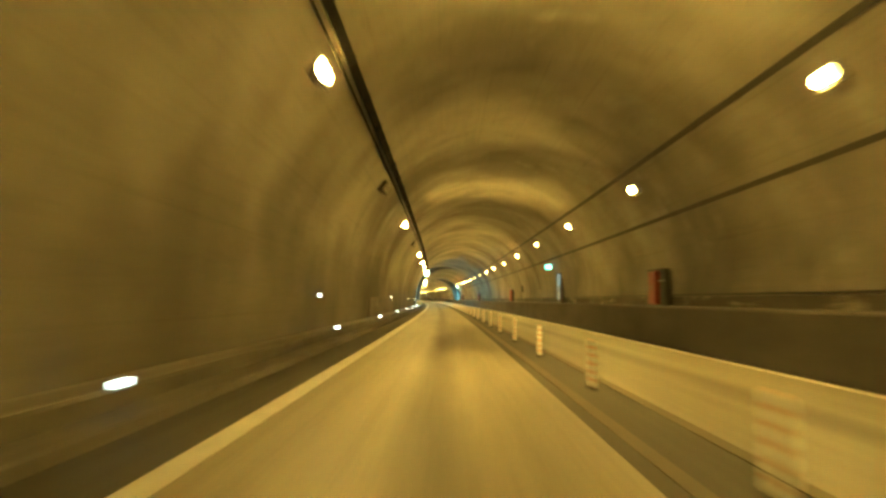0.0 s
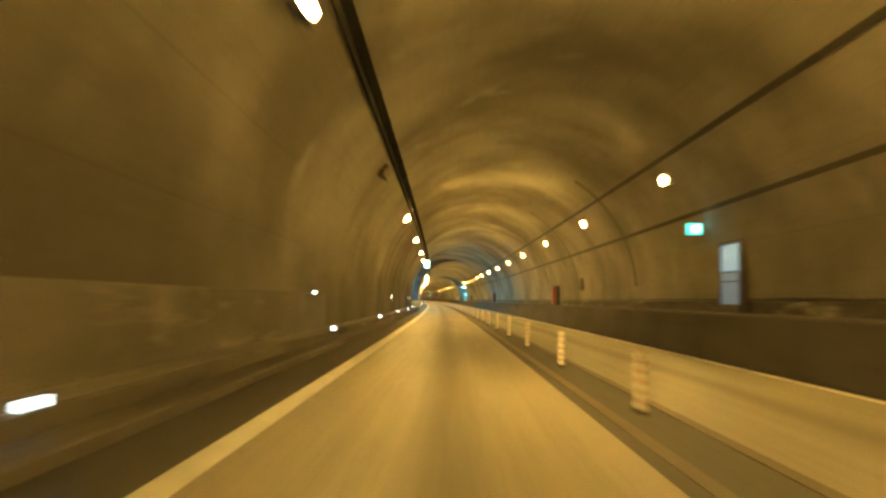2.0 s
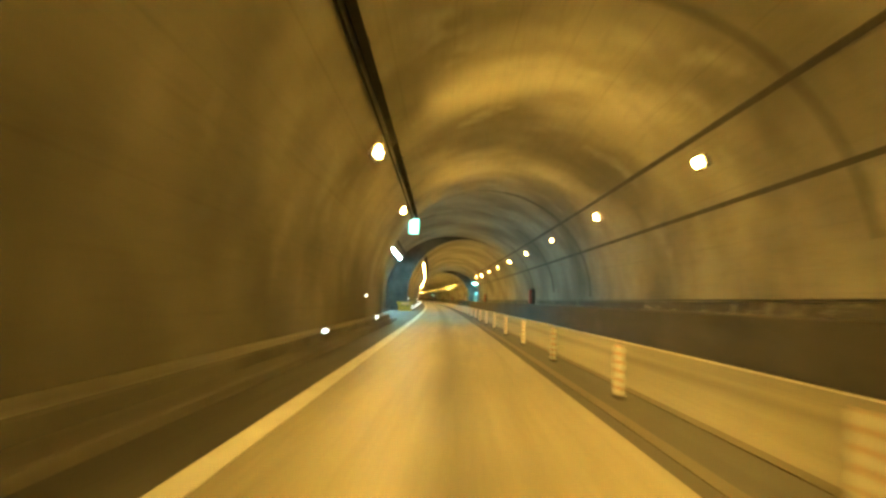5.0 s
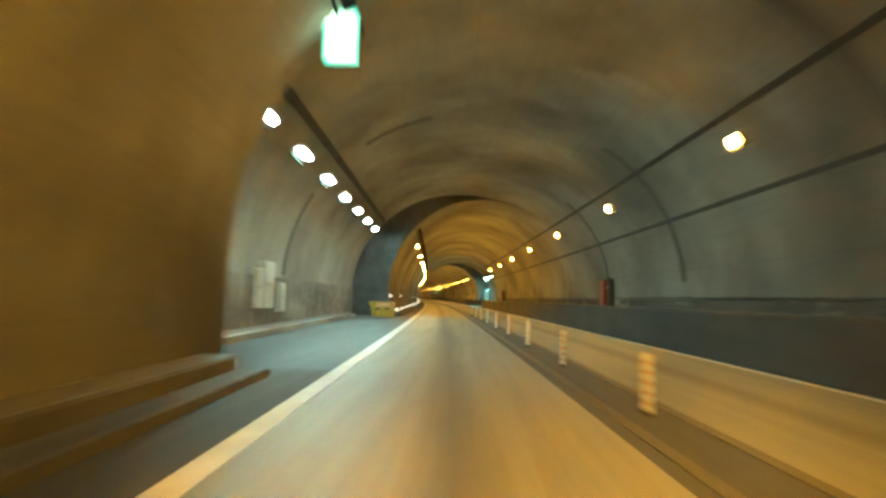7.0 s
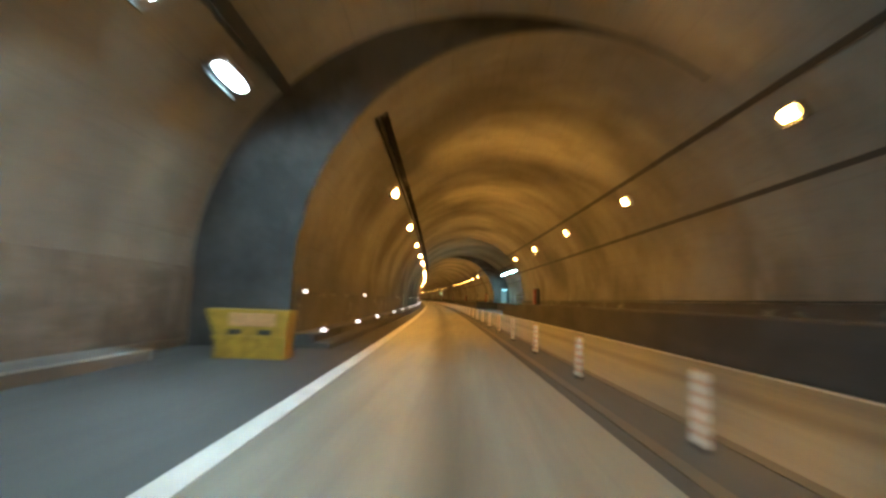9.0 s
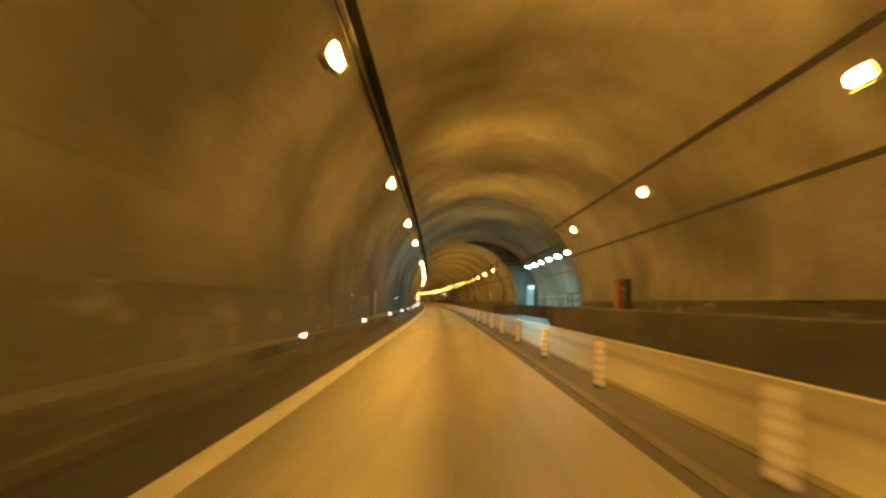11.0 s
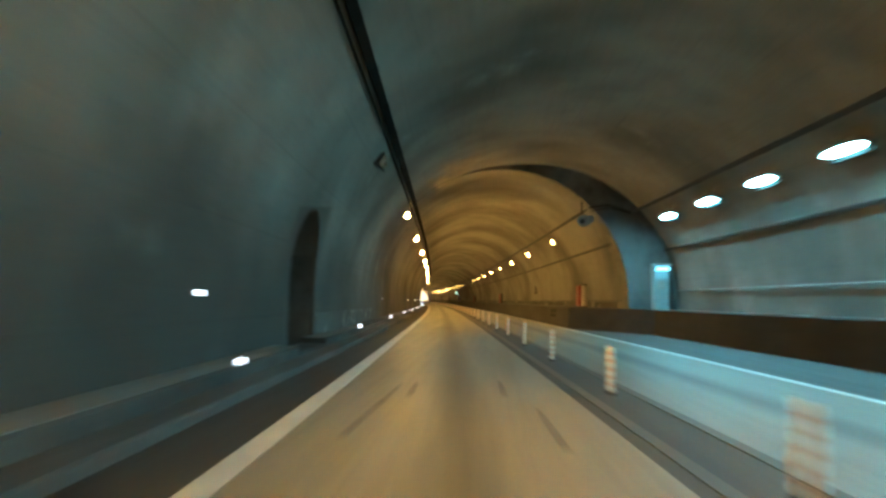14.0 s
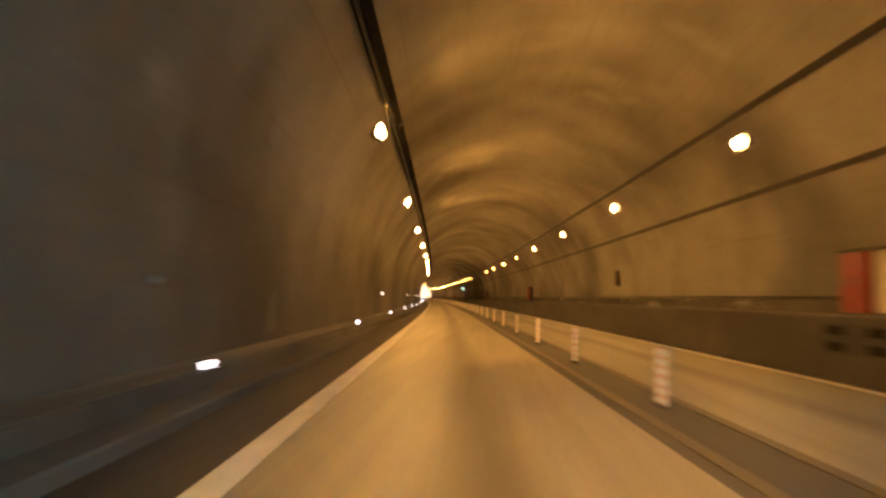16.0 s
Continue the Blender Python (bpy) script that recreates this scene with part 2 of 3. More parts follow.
M_BARRIER = plain("yellow plastic", (0.5, 0.31, 0.03), 0.45, vary=0.35)
M_BARRIER_OLD = plain("grimy olive plastic", (0.075, 0.064, 0.024), 0.55, vary=0.4)
M_PINK = plain("faded orange reflective sheet", (0.75, 0.42, 0.2), 0.4)
M_SODIUM = glow("sodium lamp glass", SODIUM, SODIUM_POWER * 1.14)
M_SODIUM_NEW = glow("newer sodium lamp glass", SODIUM, SODIUM_POWER * 2.1)
M_FROSTED = glow("frosted lamp end glass", SODIUM, 20.0, False)
M_DEAD = plain("unlit lamp glass", (0.4, 0.36, 0.3), 0.25)
M_LED = glow("cool tube lamp glass", LED, LED_POWER * 1.35)
M_LED_TEAL = glow("teal tube lamp glass", LED_TEAL, LED_POWER * 1.05)
# Reflector lens: the headlight it returns is put in as emission.
M_DELIN = glow("delineator lens with headlight glow put in", (1.0, 0.97, 0.9), 9.0, False)
M_DUSTY_LENS = plain("dusty reflector lens", (0.85, 0.85, 0.82), 0.2)
M_SIGN = glow("lit sign face", (0.6, 1.0, 0.85), 7.0)
M_SIGN_G = glow("lit green sign face", (0.1, 0.8, 0.6), 3.0)
M_BOOTH = glow("lit doorway lamp", (0.35, 0.9, 1.0), 9.0)
M_DOORLIT = glow("translucent door glass lit from within", (0.45, 0.85, 1.0), 0.17, base=0.1)
M_DOORTOP = glow("upper door glass near its lamp", (0.4, 0.85, 1.0), 0.5, base=0.1)
M_PANEL = plain("blue-grey steel door", (0.42, 0.5, 0.52), 0.4)


# ---- building helpers ----
def part(name, bm, mat, parent=None, label=""):
    me = bpy.data.meshes.new(name)
    bm.to_mesh(me)
    bm.free()
    me.materials.append(mat)
    ob = new(name, me)
    ob.parent = parent
    return tagged(ob, label)


def holder(name, m, label, category, group="", kind=""):
    ob = new(name)
    ob.empty_display_size = 0.2
    ob.matrix_world = m
    return tagged(ob, label, category, group, kind)


def box(x0, y0, z0, x1, y1, z1, bevel=0.0, bm=None):
    bm = bm or bmesh.new()
    g = bmesh.ops.create_cube(bm, size=1)["verts"]
    bmesh.ops.transform(bm, verts=g, matrix=Matrix.LocRotScale(((x0 + x1) / 2, (y0 + y1) / 2, (z0 + z1) / 2), None, (x1 - x0, y1 - y0, z1 - z0)))
    if bevel:
        edges = list({e for v in g for e in v.link_edges})
        bmesh.ops.bevel(bm, geom=edges, offset=bevel, segments=2, affect="EDGES", profile=0.5)
    return bm


def rod(x, y, z, r0, r1, h, axis="z", n=12, bm=None):
    bm = bm or bmesh.new()
    g = bmesh.ops.create_cone(bm, cap_ends=True, segments=n, radius1=r0, radius2=r1, depth=h)["verts"]
    turn = {"z": pose(0, 0, 0), "x": pose(0, 0, 0, 0, 90, 0), "y": pose(0, 0, 0, -90, 0, 0)}[axis]
    bmesh.ops.transform(bm, verts=g, matrix=Matrix.Translation((x, y, z)) @ turn)
    return bm


def sweep(name, profile, s0, s1, mat, parent=None, label="", step=3.0, closed=True, smooth=False, kind="structure"):
    """Carries a profile of (u, z) along the road from s0 to s1; capped at both ends."""
    n = max(1, round((s1 - s0) / step))
    ss = [s0 + (s1 - s0) * i / n for i in range(n + 1)]
    k = len(profile)
    verts = [at(s, u, z) for s in ss for u, z in profile]
    faces = []
    for i in range(n):
        for j in range(k if closed else k - 1):
            a, b = i * k + j, i * k + (j + 1) % k
            faces.append((a, b, b + k, a + k))
    if closed:
        faces += [tuple(range(k - 1, -1, -1)), tuple(range(n * k, (n + 1) * k))]
    me = bpy.data.meshes.new(name)
    me.from_pydata(verts, [], faces)
    across = me.attributes.new("across", "FLOAT", "POINT")
    across.data.foreach_set("value", [u for s in ss for u, z in profile])
    run, length = 0.0, []
    for i, p in enumerate(profile):
        run += math.dist(p, profile[i - 1]) if i else 0.0
        length.append(run)
    around = me.attributes.new("around", "FLOAT", "POINT")
    around.data.foreach_set("value", length * len(ss))
    bm = bmesh.new()
    bm.from_mesh(me)
    bmesh.ops.recalc_face_normals(bm, faces=bm.faces)
    bm.to_mesh(me)
    bm.free()
    if smooth:
        for p in me.polygons:
            p.use_smooth = len(p.vertices) == 4
        me.set_sharp_from_angle(angle=radians(35))
    me.materials.append(mat)
    ob = new(name, me)
    ob.parent = parent
    return tagged(ob, label, kind=kind if parent is None else "")


# ---- cross-sections ----
MID = 2.55          # middle of the ordinary bore
SPRING = 1.62       # height of the springing
RAD = 5.97


def vault(sec, ang, grow=0.0):
    """A point of the vault at ang radians round it. A lay-by's section keeps the bore's curve on its narrow side."""
    mid, a, b, wide = sec
    u, z = mid - (a + grow) * math.cos(ang), SPRING + (b + grow) * math.sin(ang)
    if wide:
        turn = math.degrees(ang) if wide > 0 else 180 - math.degrees(ang)
        w = min(1.0, max(0.0, (turn - 52) / 62))
        w = w * w * (3 - 2 * w)
        u0, z0 = MID - (RAD + grow) * math.cos(ang), SPRING + (RAD + grow) * math.sin(ang)
        u, z = u0 + (u - u0) * w, z0 + (z - z0) * w
    return u, z


def arch(sec, grow=0.0, n=36, foot=-0.6):
    pts = [vault(sec, math.pi * i / n, grow) for i in range(n + 1)]
    return [(pts[0][0], foot)] + pts + [(pts[-1][0], foot)]


def shell(sec, t0=0.0, t1=0.4):
    return arch(sec, t0) + arch(sec, t1)[::-1]


BORE = (MID, RAD, RAD, 0)
BAY_L = (1.45, 7.15, 6.35, -1)
BAY_R = (3.65, 7.15, 6.35, 1)
S_BACK, S_EXIT = -24.0, 590.0
BAY1, BAY2 = (122.2, 152.0), (203.1, 234.3)
FLARE = 120.8       # where the near-side wall begins to open out into the first lay-by
SECTIONS = [(S_BACK, FLARE, BORE), (*BAY1, BAY_L), (BAY1[1], BAY2[0], BORE), (*BAY2, BAY_R), (BAY2[1], S_EXIT, BORE)]
lining = holder("wall_tunnel", Matrix(), "arched concrete tunnel lining stained by soot and seepage", "tunnel wall", kind="structure")
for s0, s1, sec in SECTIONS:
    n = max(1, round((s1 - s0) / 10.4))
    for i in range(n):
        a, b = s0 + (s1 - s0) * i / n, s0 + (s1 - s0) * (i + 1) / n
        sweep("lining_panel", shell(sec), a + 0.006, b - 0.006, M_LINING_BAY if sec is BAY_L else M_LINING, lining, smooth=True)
    sweep("wall_outer", shell(sec, 0.42, 0.8), s0, s1, M_LINING, label="rough concrete packing behind the lining", step=8)


def opening_out(f):
    """The section a share f of the way from the bore to the first lay-by."""
    return (MID + (BAY_L[0] - MID) * f, RAD + (BAY_L[1] - RAD) * f, RAD + (BAY_L[2] - RAD) * f, -1)


def loft(name, secs, s0, s1, mat, parent):
    """A lining piece whose section changes from s0 to s1."""
    rings = [shell(sec) for sec in secs]
    n, k = len(rings) - 1, len(rings[0])
    verts = [at(s0 + (s1 - s0) * i / n, u, z) for i, ring in enumerate(rings) for u, z in ring]
    faces = [(i * k + j, i * k + (j + 1) % k, (i + 1) * k + (j + 1) % k, (i + 1) * k + j) for i in range(n) for j in range(k)]
    faces += [tuple(range(k - 1, -1, -1)), tuple(range(n * k, (n + 1) * k))]
    me = bpy.data.meshes.new(name)
    me.from_pydata(verts, [], faces)
    around = me.attributes.new("around", "FLOAT", "POINT")
    around.data.foreach_set("value", [d for ring in rings for d in np.cumsum([math.dist(p, ring[max(i - 1, 0)]) for i, p in enumerate(ring)])])
    bm = bmesh.new()
    bm.from_mesh(me)
    bmesh.ops.recalc_face_normals(bm, faces=bm.faces)
    bm.to_mesh(me)
    bm.free()
    for p in me.polygons:
        p.use_smooth = len(p.vertices) == 4
    me.set_sharp_from_angle(angle=radians(35))
    me.materials.append(mat)
    ob = new(name, me)
    ob.parent = parent
    return ob


loft("lining_panel", [opening_out(f) for f in (0.0, 0.05, 0.2, 0.5, 1.0)], FLARE + 0.006, BAY1[0] - 0.006, M_LINING_BAY, lining)


def joint_strip(s, sec, a0, a1, width=0.3):
    """A dark filled joint on the lining, from a0 to a1 degrees round the vault (0 at the near-side springing)."""
    arc = [radians(a0 + (a1 - a0) * i / 20) for i in range(21)]
    inner = [vault(sec, x, -0.012) for x in arc]
    outer = [vault(sec, x, 0.03) for x in arc]
    sweep("joint_strip", inner + outer[::-1], s - width / 2, s + width / 2, M_JOINT, lining, smooth=True, step=1)


joint_strip(121.7, opening_out(0.43), 64, 180, 0.5)
joint_strip(133.5, BAY_L, 52, 73)
joint_strip(133.5, BAY_L, 121, 176, 0.36)
joint_strip(143.6, BAY_L, 128, 176)
joint_strip(133.5, BAY_L, 2, 30, 0.4)
joint_strip(82.5, BORE, 5, 34, 0.32)
joint_strip(74.2, BORE, 122, 176, 0.26)
joint_strip(86.3, BORE, 118, 176, 0.2)
joint_strip(97.0, BORE, 100, 170, 0.2)


def end_wall(name, s0, s1, inner, outer, label, mat):
    """The arched face where the wide bay narrows back to the bore."""
    a, b = arch(inner, 0.0), arch(outer, 0.3)
    verts = [at(s, u, z) for s in (s0, s1) for u, z in a + b]
    k = len(a)
    faces = []
    for j in range(k - 1):
        faces.append((j, j + 1, k + j + 1, k + j))
        faces.append((2 * k + j, 3 * k + j, 3 * k + j + 1, 2 * k + j + 1))
        faces.append((j, 2 * k + j, 2 * k + j + 1, j + 1))
    me = bpy.data.meshes.new(name)
    me.from_pydata(verts, [], faces)
    me.materials.append(mat)
    return tagged(new(name, me), label, "wall", kind="structure")


end_wall("wall_bay_end_1", 151.8, 151.97, BORE, BAY_L, "grey concrete end wall of the lay-by", M_ENDWALL)
end_wall("wall_bay_end_2", 234.1, 234.27, BORE, BAY_R, "concrete end wall of the second lay-by, lamplight in its pale tone", M_ENDWALL_LIT)
end_wall("wall_bay_start_2", 203.13, 203.3, BORE, BAY_R, "grey concrete start wall of the second lay-by", M_ENDWALL)
# Added stop-end out of view; shuts the sky out behind the start.
sweep("wall_back", [(-8, -0.6), (12, -0.6), (12, 9), (-8, 9)], S_BACK - 0.4, S_BACK, M_ENDWALL, label="plain wall added to shut the unseen tunnel end behind")

# ---- road ----
sweep("road", [(-6.2, 0), (11.2, 0), (11.2, -0.5), (-6.2, -0.5)], S_BACK, 900, M_ASPHALT, label="dark asphalt road bed with shoulders", step=6)
sweep("road_lane", [(-1.51, 0.001), (-1.51, 0.006), (1.62, 0.006), (1.62, 0.001)], S_BACK, 900, M_LANE_L, label="pale worn concrete lane with an oily middle stripe", step=6)
sweep("road_lane_opposite", [(2.68, 0.001), (2.68, 0.006), (6.02, 0.006), (6.02, 0.001)], S_BACK, 900, M_LANE_R, label="pale worn concrete lane for oncoming traffic", step=6)
for nm, u0, u1, mat, lab in (("edge_line", -1.75, -1.513, M_WHITE, "solid white edge line"), ("edge_line_opposite", 5.78, 5.93, M_WHITE, "solid white edge line by the walkway"),
                             ("centre_line", 1.79, 1.94, M_YELLOW, "solid yellow centre line"), ("centre_line_opposite", 2.53, 2.676, M_YELLOW, "solid yellow centre line of the oncoming lane")):
    sweep(nm, [(u0, 0.002), (u0, 0.011), (u1, 0.011), (u1, 0.002)], S_BACK, 900, mat, label=lab, step=6)
sweep("ground", [(-1500, -0.62), (1500, -0.62), (1500, -0.66), (-1500, -0.66)], S_EXIT + 0.5, 2200, M_GROUND, label="pale open ground beyond the tunnel mouth", step=200)


for s0, s1, u0, u1 in ((209.6, 213.4, -1.0, -0.72), (212.2, 213.6, -0.55, -0.5), (212.4, 214.0, 0.72, 0.78), (209.3, 211.4, 0.98, 1.02)):
    wide = 0.045
    v = [at(s0, u0 - wide, 0.008), at(s0, u0 + wide, 0.008), at((s0 + s1) / 2, (u0 + u1) / 2 + wide, 0.008), at(s1, u1 + wide / 2, 0.008), at(s1, u1 - wide / 2, 0.008), at((s0 + s1) / 2, (u0 + u1) / 2 - wide, 0.008)]
    me = bpy.data.meshes.new("skid_mark")
    me.from_pydata(v, [], [(0, 1, 2, 5), (5, 2, 3, 4)])
    me.materials.append(M_SKID)
    tagged(new("skid_mark", me), "dark rubber skid mark on the lane", kind="structure")


def kerb_profile(u_face, u_wall, h):
    d = 0.03 if u_wall > u_face else -0.03
    return [(u_face, -0.2), (u_face, h - 0.03), (u_face + d, h), (u_wall, h), (u_wall, -0.2)]


for s0, s1 in ((S_BACK, FLARE - 0.9), (BAY1[1], 216.2), (218.9, S_EXIT)):
    sweep("kerb", kerb_profile(-2.9, -3.5, 0.32), s0, s1, M_RISER, label="low concrete kerb walkway along the wall", step=6)
    sweep("kerb_top", [(-2.94, 0.321), (-2.94, 0.326), (-3.42, 0.326), (-3.42, 0.321)], s0, s1, M_DUST_LIT, label="dusty pale top of the kerb walkway", step=6)
sweep("kerb_niche", kerb_profile(-2.9, -3.5, 0.2), 216.2, 218.9, M_RISER, label="lowered kerb in front of the niche", step=3)
for s0, s1 in ((S_BACK, FLARE - 0.7), (BAY1[1], S_EXIT)):
    sweep("gutter", [(-2.5, -0.1), (-2.52, 0.1), (-2.55, 0.12), (-2.899, 0.13), (-2.899, -0.1)], s0, s1, M_KERB, label="pale concrete gutter ledge under the kerb", step=6)
# Paler than its top: the lamplight on the face is in the tone.
sweep("kerb_bay", kerb_profile(-4.95, -5.75, 0.2), BAY1[0] - 0.3, 148.3, M_DUST_LIT, label="low concrete kerb at the back of the lay-by, lit face put in pale", step=5)
for s0, s1 in ((S_BACK, 199.5), (236.0, S_EXIT)):
    sweep("walkway", kerb_profile(6.08, 8.6, 1.06), s0, s1, M_FACE, label="raised concrete walkway with a sheer stained face", step=6)
sweep("walkway_bay", kerb_profile(8.75, 10.9, 1.06), 203.1, 231.0, M_FACE, label="raised concrete walkway at the back of the second lay-by", step=5)


def wedge(name, s0, s1, u0, u1, wall, h, h1, mat, label):
    """A raised walkway whose face slants from u0 at s0 to u1 at s1, and its top from h to h1."""
    v = [at(s0, u0, -0.2), at(s1, u1, -0.2), at(s1, wall, -0.2), at(s0, wall, -0.2), at(s0, u0, h), at(s1, u1, h1), at(s1, wall, h1), at(s0, wall, h)]
    me = bpy.data.meshes.new(name)
    me.from_pydata(v, [], [(3, 2, 1, 0), (4, 5, 6, 7), (0, 1, 5, 4), (1, 2, 6, 5), (2, 3, 7, 6), (3, 0, 4, 7)])
    me.materials.append(mat)
    return tagged(new(name, me), label, kind="structure")


wedge("walkway_taper", 231.003, 235.997, 8.75, 6.08, 10.6, 1.06, 1.06, M_FACE, "slanting end of the raised walkway")
wedge("walkway_taper", 199.503, 205.5, 6.08, 8.1, 8.747, 1.06, 0.95, M_FACE, "slanting end of the raised walkway at the lay-by")

sweep("kerb_top_bay", [(-5.0, 0.201), (-5.0, 0.206), (-5.62, 0.206), (-5.62, 0.201)], BAY1[0], 148.2, M_KERB, label="dusty top of the lay-by kerb", step=5)
sweep("road_bay", [(-4.94, 0.001), (-4.94, 0.005), (-1.76, 0.005), (-1.76, 0.001)], 121.0, 151.7, M_BAY, label="grey worn asphalt of the lay-by", step=5)

# ---- lower wall bands ----
for s0, s1 in ((50.0, 64.0), (152.3, 193.5)):
    sweep("wall_dado", [(-3.43, 0.327), (-3.372, 0.327), (-3.385, 1.262), (-3.395, 1.275), (-3.43, 1.28)], s0, s1, M_DADO_PALE, label="grimy lower wall band above the kerb", step=6)
sweep("wall_dado", [(-3.43, 0.327), (-3.395, 0.327), (-3.405, 0.86), (-3.43, 0.88)], 220.2, 233.0, M_FLAKY, label="lower wall band with pale flaking lime stains", step=6)
sweep("wall_dado_bay", [(-5.72, 0.201), (-5.64, 0.201), (-5.6, 1.74), (-5.7, 1.76)], 122.6, 151.6, M_DADO_BAY, label="grimy brown lower wall band behind the lay-by kerb", step=5)
for s0, s1 in ((S_BACK, 203.0), (236.0, S_EXIT)):
    sweep("wall_dado_opposite", [(8.55, 1.061), (8.495, 1.061), (8.5, 1.38), (8.53, 1.39)], s0, s1, M_DADO, label="grimy lower wall band above the walkway", step=6)

# ---- cable trays and pipes ----
def tray(name, u, z, tilt, s0, s1, label, w=0.15, steel=None):
    """A steel channel with two cables, carried on brackets."""
    steel = steel or M_DARK
    ob = holder(name, Matrix(), label, "cable tray")
    c, sn = math.cos(radians(tilt)), math.sin(radians(tilt))

    def prof(pts):
        return [(u + x * c - y * sn, z + x * sn + y * c) for x, y in pts]
    sweep("channel", prof([(-w / 2, 0.05), (-w / 2, -0.02), (w / 2, -0.02), (w / 2, 0.05), (w / 2 - 0.008, 0.05), (w / 2 - 0.008, -0.012), (-w / 2 + 0.008, -0.012), (-w / 2 + 0.008, 0.05)]), s0, s1, steel, ob, step=6)
    for x in (-0.04, 0.035):
        sweep("cable", prof([(x + 0.024 * math.cos(a), 0.02 + 0.024 * math.sin(a)) for a in (i * math.pi / 3 for i in range(6))]), s0, s1, M_CABLE, ob, step=6)
    lo, hi = max(s0 + 0.6, 14.0), min(s1, 262.0)
    b0 = None
    for i in range(int(max(0.0, hi - lo) / 2.4)):
        m = turned(lo + 2.4 * i, u, z, 0, -tilt, 0)
        if b0 is None:
            b0 = part("bracket", box(-0.02, -0.025, -0.045, 0.02, 0.025, 0.2, 0.004, box(-w / 2 - 0.02, -0.025, -0.045, w / 2 + 0.02, 0.025, -0.021)), steel, ob)
            b0.matrix_world = m
        else:
            b1 = new("bracket", b0.data)
            b1.parent = ob
            b1.matrix_world = m
    return ob


for s0, s1 in ((S_BACK, 121.6), (153.0, S_EXIT)):
    tray("cable_tray", -1.61, 5.72, 44, s0, s1, "twin black cables on a dark steel tray under the vault", 0.2, M_TRAY)
    ob = holder("conduit", Matrix(), "thin dark conduit beside the cable tray", "conduit")
    sweep("pipe", [(-1.8 + 0.032 * math.cos(a), 5.6 + 0.032 * math.sin(a)) for a in (i * math.pi / 3 for i in range(6))], s0, s1, M_TRAY, ob, step=6)
tray("cable_tray", -3.72, 5.84, 38, 122.3, 151.8, "dark cable tray over the lay-by lamps", 0.24)
for s0, s1 in ((S_BACK, 203.0), (235.0, S_EXIT)):
    tray("cable_tray", 6.72, 5.83, -44, s0, s1, "dark cable tray high on the vault")
    tray("cable_tray", 7.92, 4.17, -66, s0, s1, "dark cable tray lower on the vault", 0.14)
    ob = holder("wall_pipe", Matrix(), "thin dark pipe fixed along the wall", "pipe")
    sweep("pipe", [(8.46 + 0.028 * math.cos(a), 1.44 + 0.028 * math.sin(a)) for a in (i * math.pi / 3 for i in range(6))], s0, s1, M_DARK, ob, step=6)
tray("cable_tray", 8.63, 5.6, -38, 203.7, 234.1, "dark cable tray over the lay-by lamps")
ob = holder("wall_pipe", Matrix(), "thin grey pipe along the lay-by wall", "pipe")
sweep("pipe", [(10.68 + 0.03 * math.cos(a), 1.95 + 0.03 * math.sin(a)) for a in (i * math.pi / 3 for i in range(6))], 203.7, 233.6, M_STEEL, ob, step=6)
tray("cable_tray", 10.25, 3.86, -70, 203.7, 234.1, "dark cable tray on the lay-by wall", 0.1)


# ---- lamps ----
def oval(x, y, z, rx, ry, h):
    """A flat disc with full, rounded ends."""
    bm = rod(0, 0, 0, 1.0, 1.0, h, n=28)
    for v in bm.verts:
        v.co.x = x + math.copysign(abs(v.co.x) ** 0.75, v.co.x) * rx
        v.co.y = y + math.copysign(abs(v.co.y) ** 0.75, v.co.y) * ry
        v.co.z += z
    return bm


def tunnel_lamp(glass, label, lit=True, visor=True):
    """Origin at the fixing on the vault; local -z faces the road."""
    ob = holder("tunnel_lamp", Matrix(), label, "lamp", "sodium lamps along the vault")
    part("housing", box(-0.2, -0.32, -0.15, 0.2, 0.32, -0.04, 0.03), M_DARK, ob)
    part("rim", box(-0.235, -0.315, -0.196, 0.125, 0.315, -0.13, 0.012), M_DARK, ob)
    part("glass", oval(-0.055, 0, -0.2, 0.14, 0.275, 0.008), glass, ob, "glowing oval glass front" if lit else "unlit dusty glass front")
    lens = 0.1 if visor else 0.12
    bm = rod(-0.055, -0.274, -0.262, lens, lens, 0.02, "y", 20)
    bmesh.ops.scale(bm, vec=(1, 1, 0.5), space=Matrix.Translation((0, 0, 0.262)), verts=bm.verts)
    part("end_lens", bm, M_FROSTED if lit else M_DEAD, ob, "frosted glass end")
    part("visor", box(0.15, -0.32, -0.37 if visor else -0.29, 0.172, 0.32, -0.14, 0.006), M_DARK, ob, "dark visor keeping lamp light off the wall")
    for y in (-0.22, 0.22):
        part("bracket", box(-0.025, y - 0.02, -0.05, 0.025, y + 0.02, 0.16), M_DARK, ob)
    return ob


LIT = tunnel_lamp(M_SODIUM, "lit warm sodium tunnel lamp in a dark housing", visor=False)
OUT = tunnel_lamp(M_DEAD, "unlit tunnel lamp in a dark dusty housing", False)
LIT_NEW = tunnel_lamp(M_SODIUM_NEW, "lit warm sodium tunnel lamp with a dark side visor")
first = {id(LIT): True, id(OUT): True, id(LIT_NEW): True}


def put(ob, m):
    if first.get(id(ob)):
        first[id(ob)] = False
        ob.matrix_world = m
        return ob
    return copy_thing(ob, m)


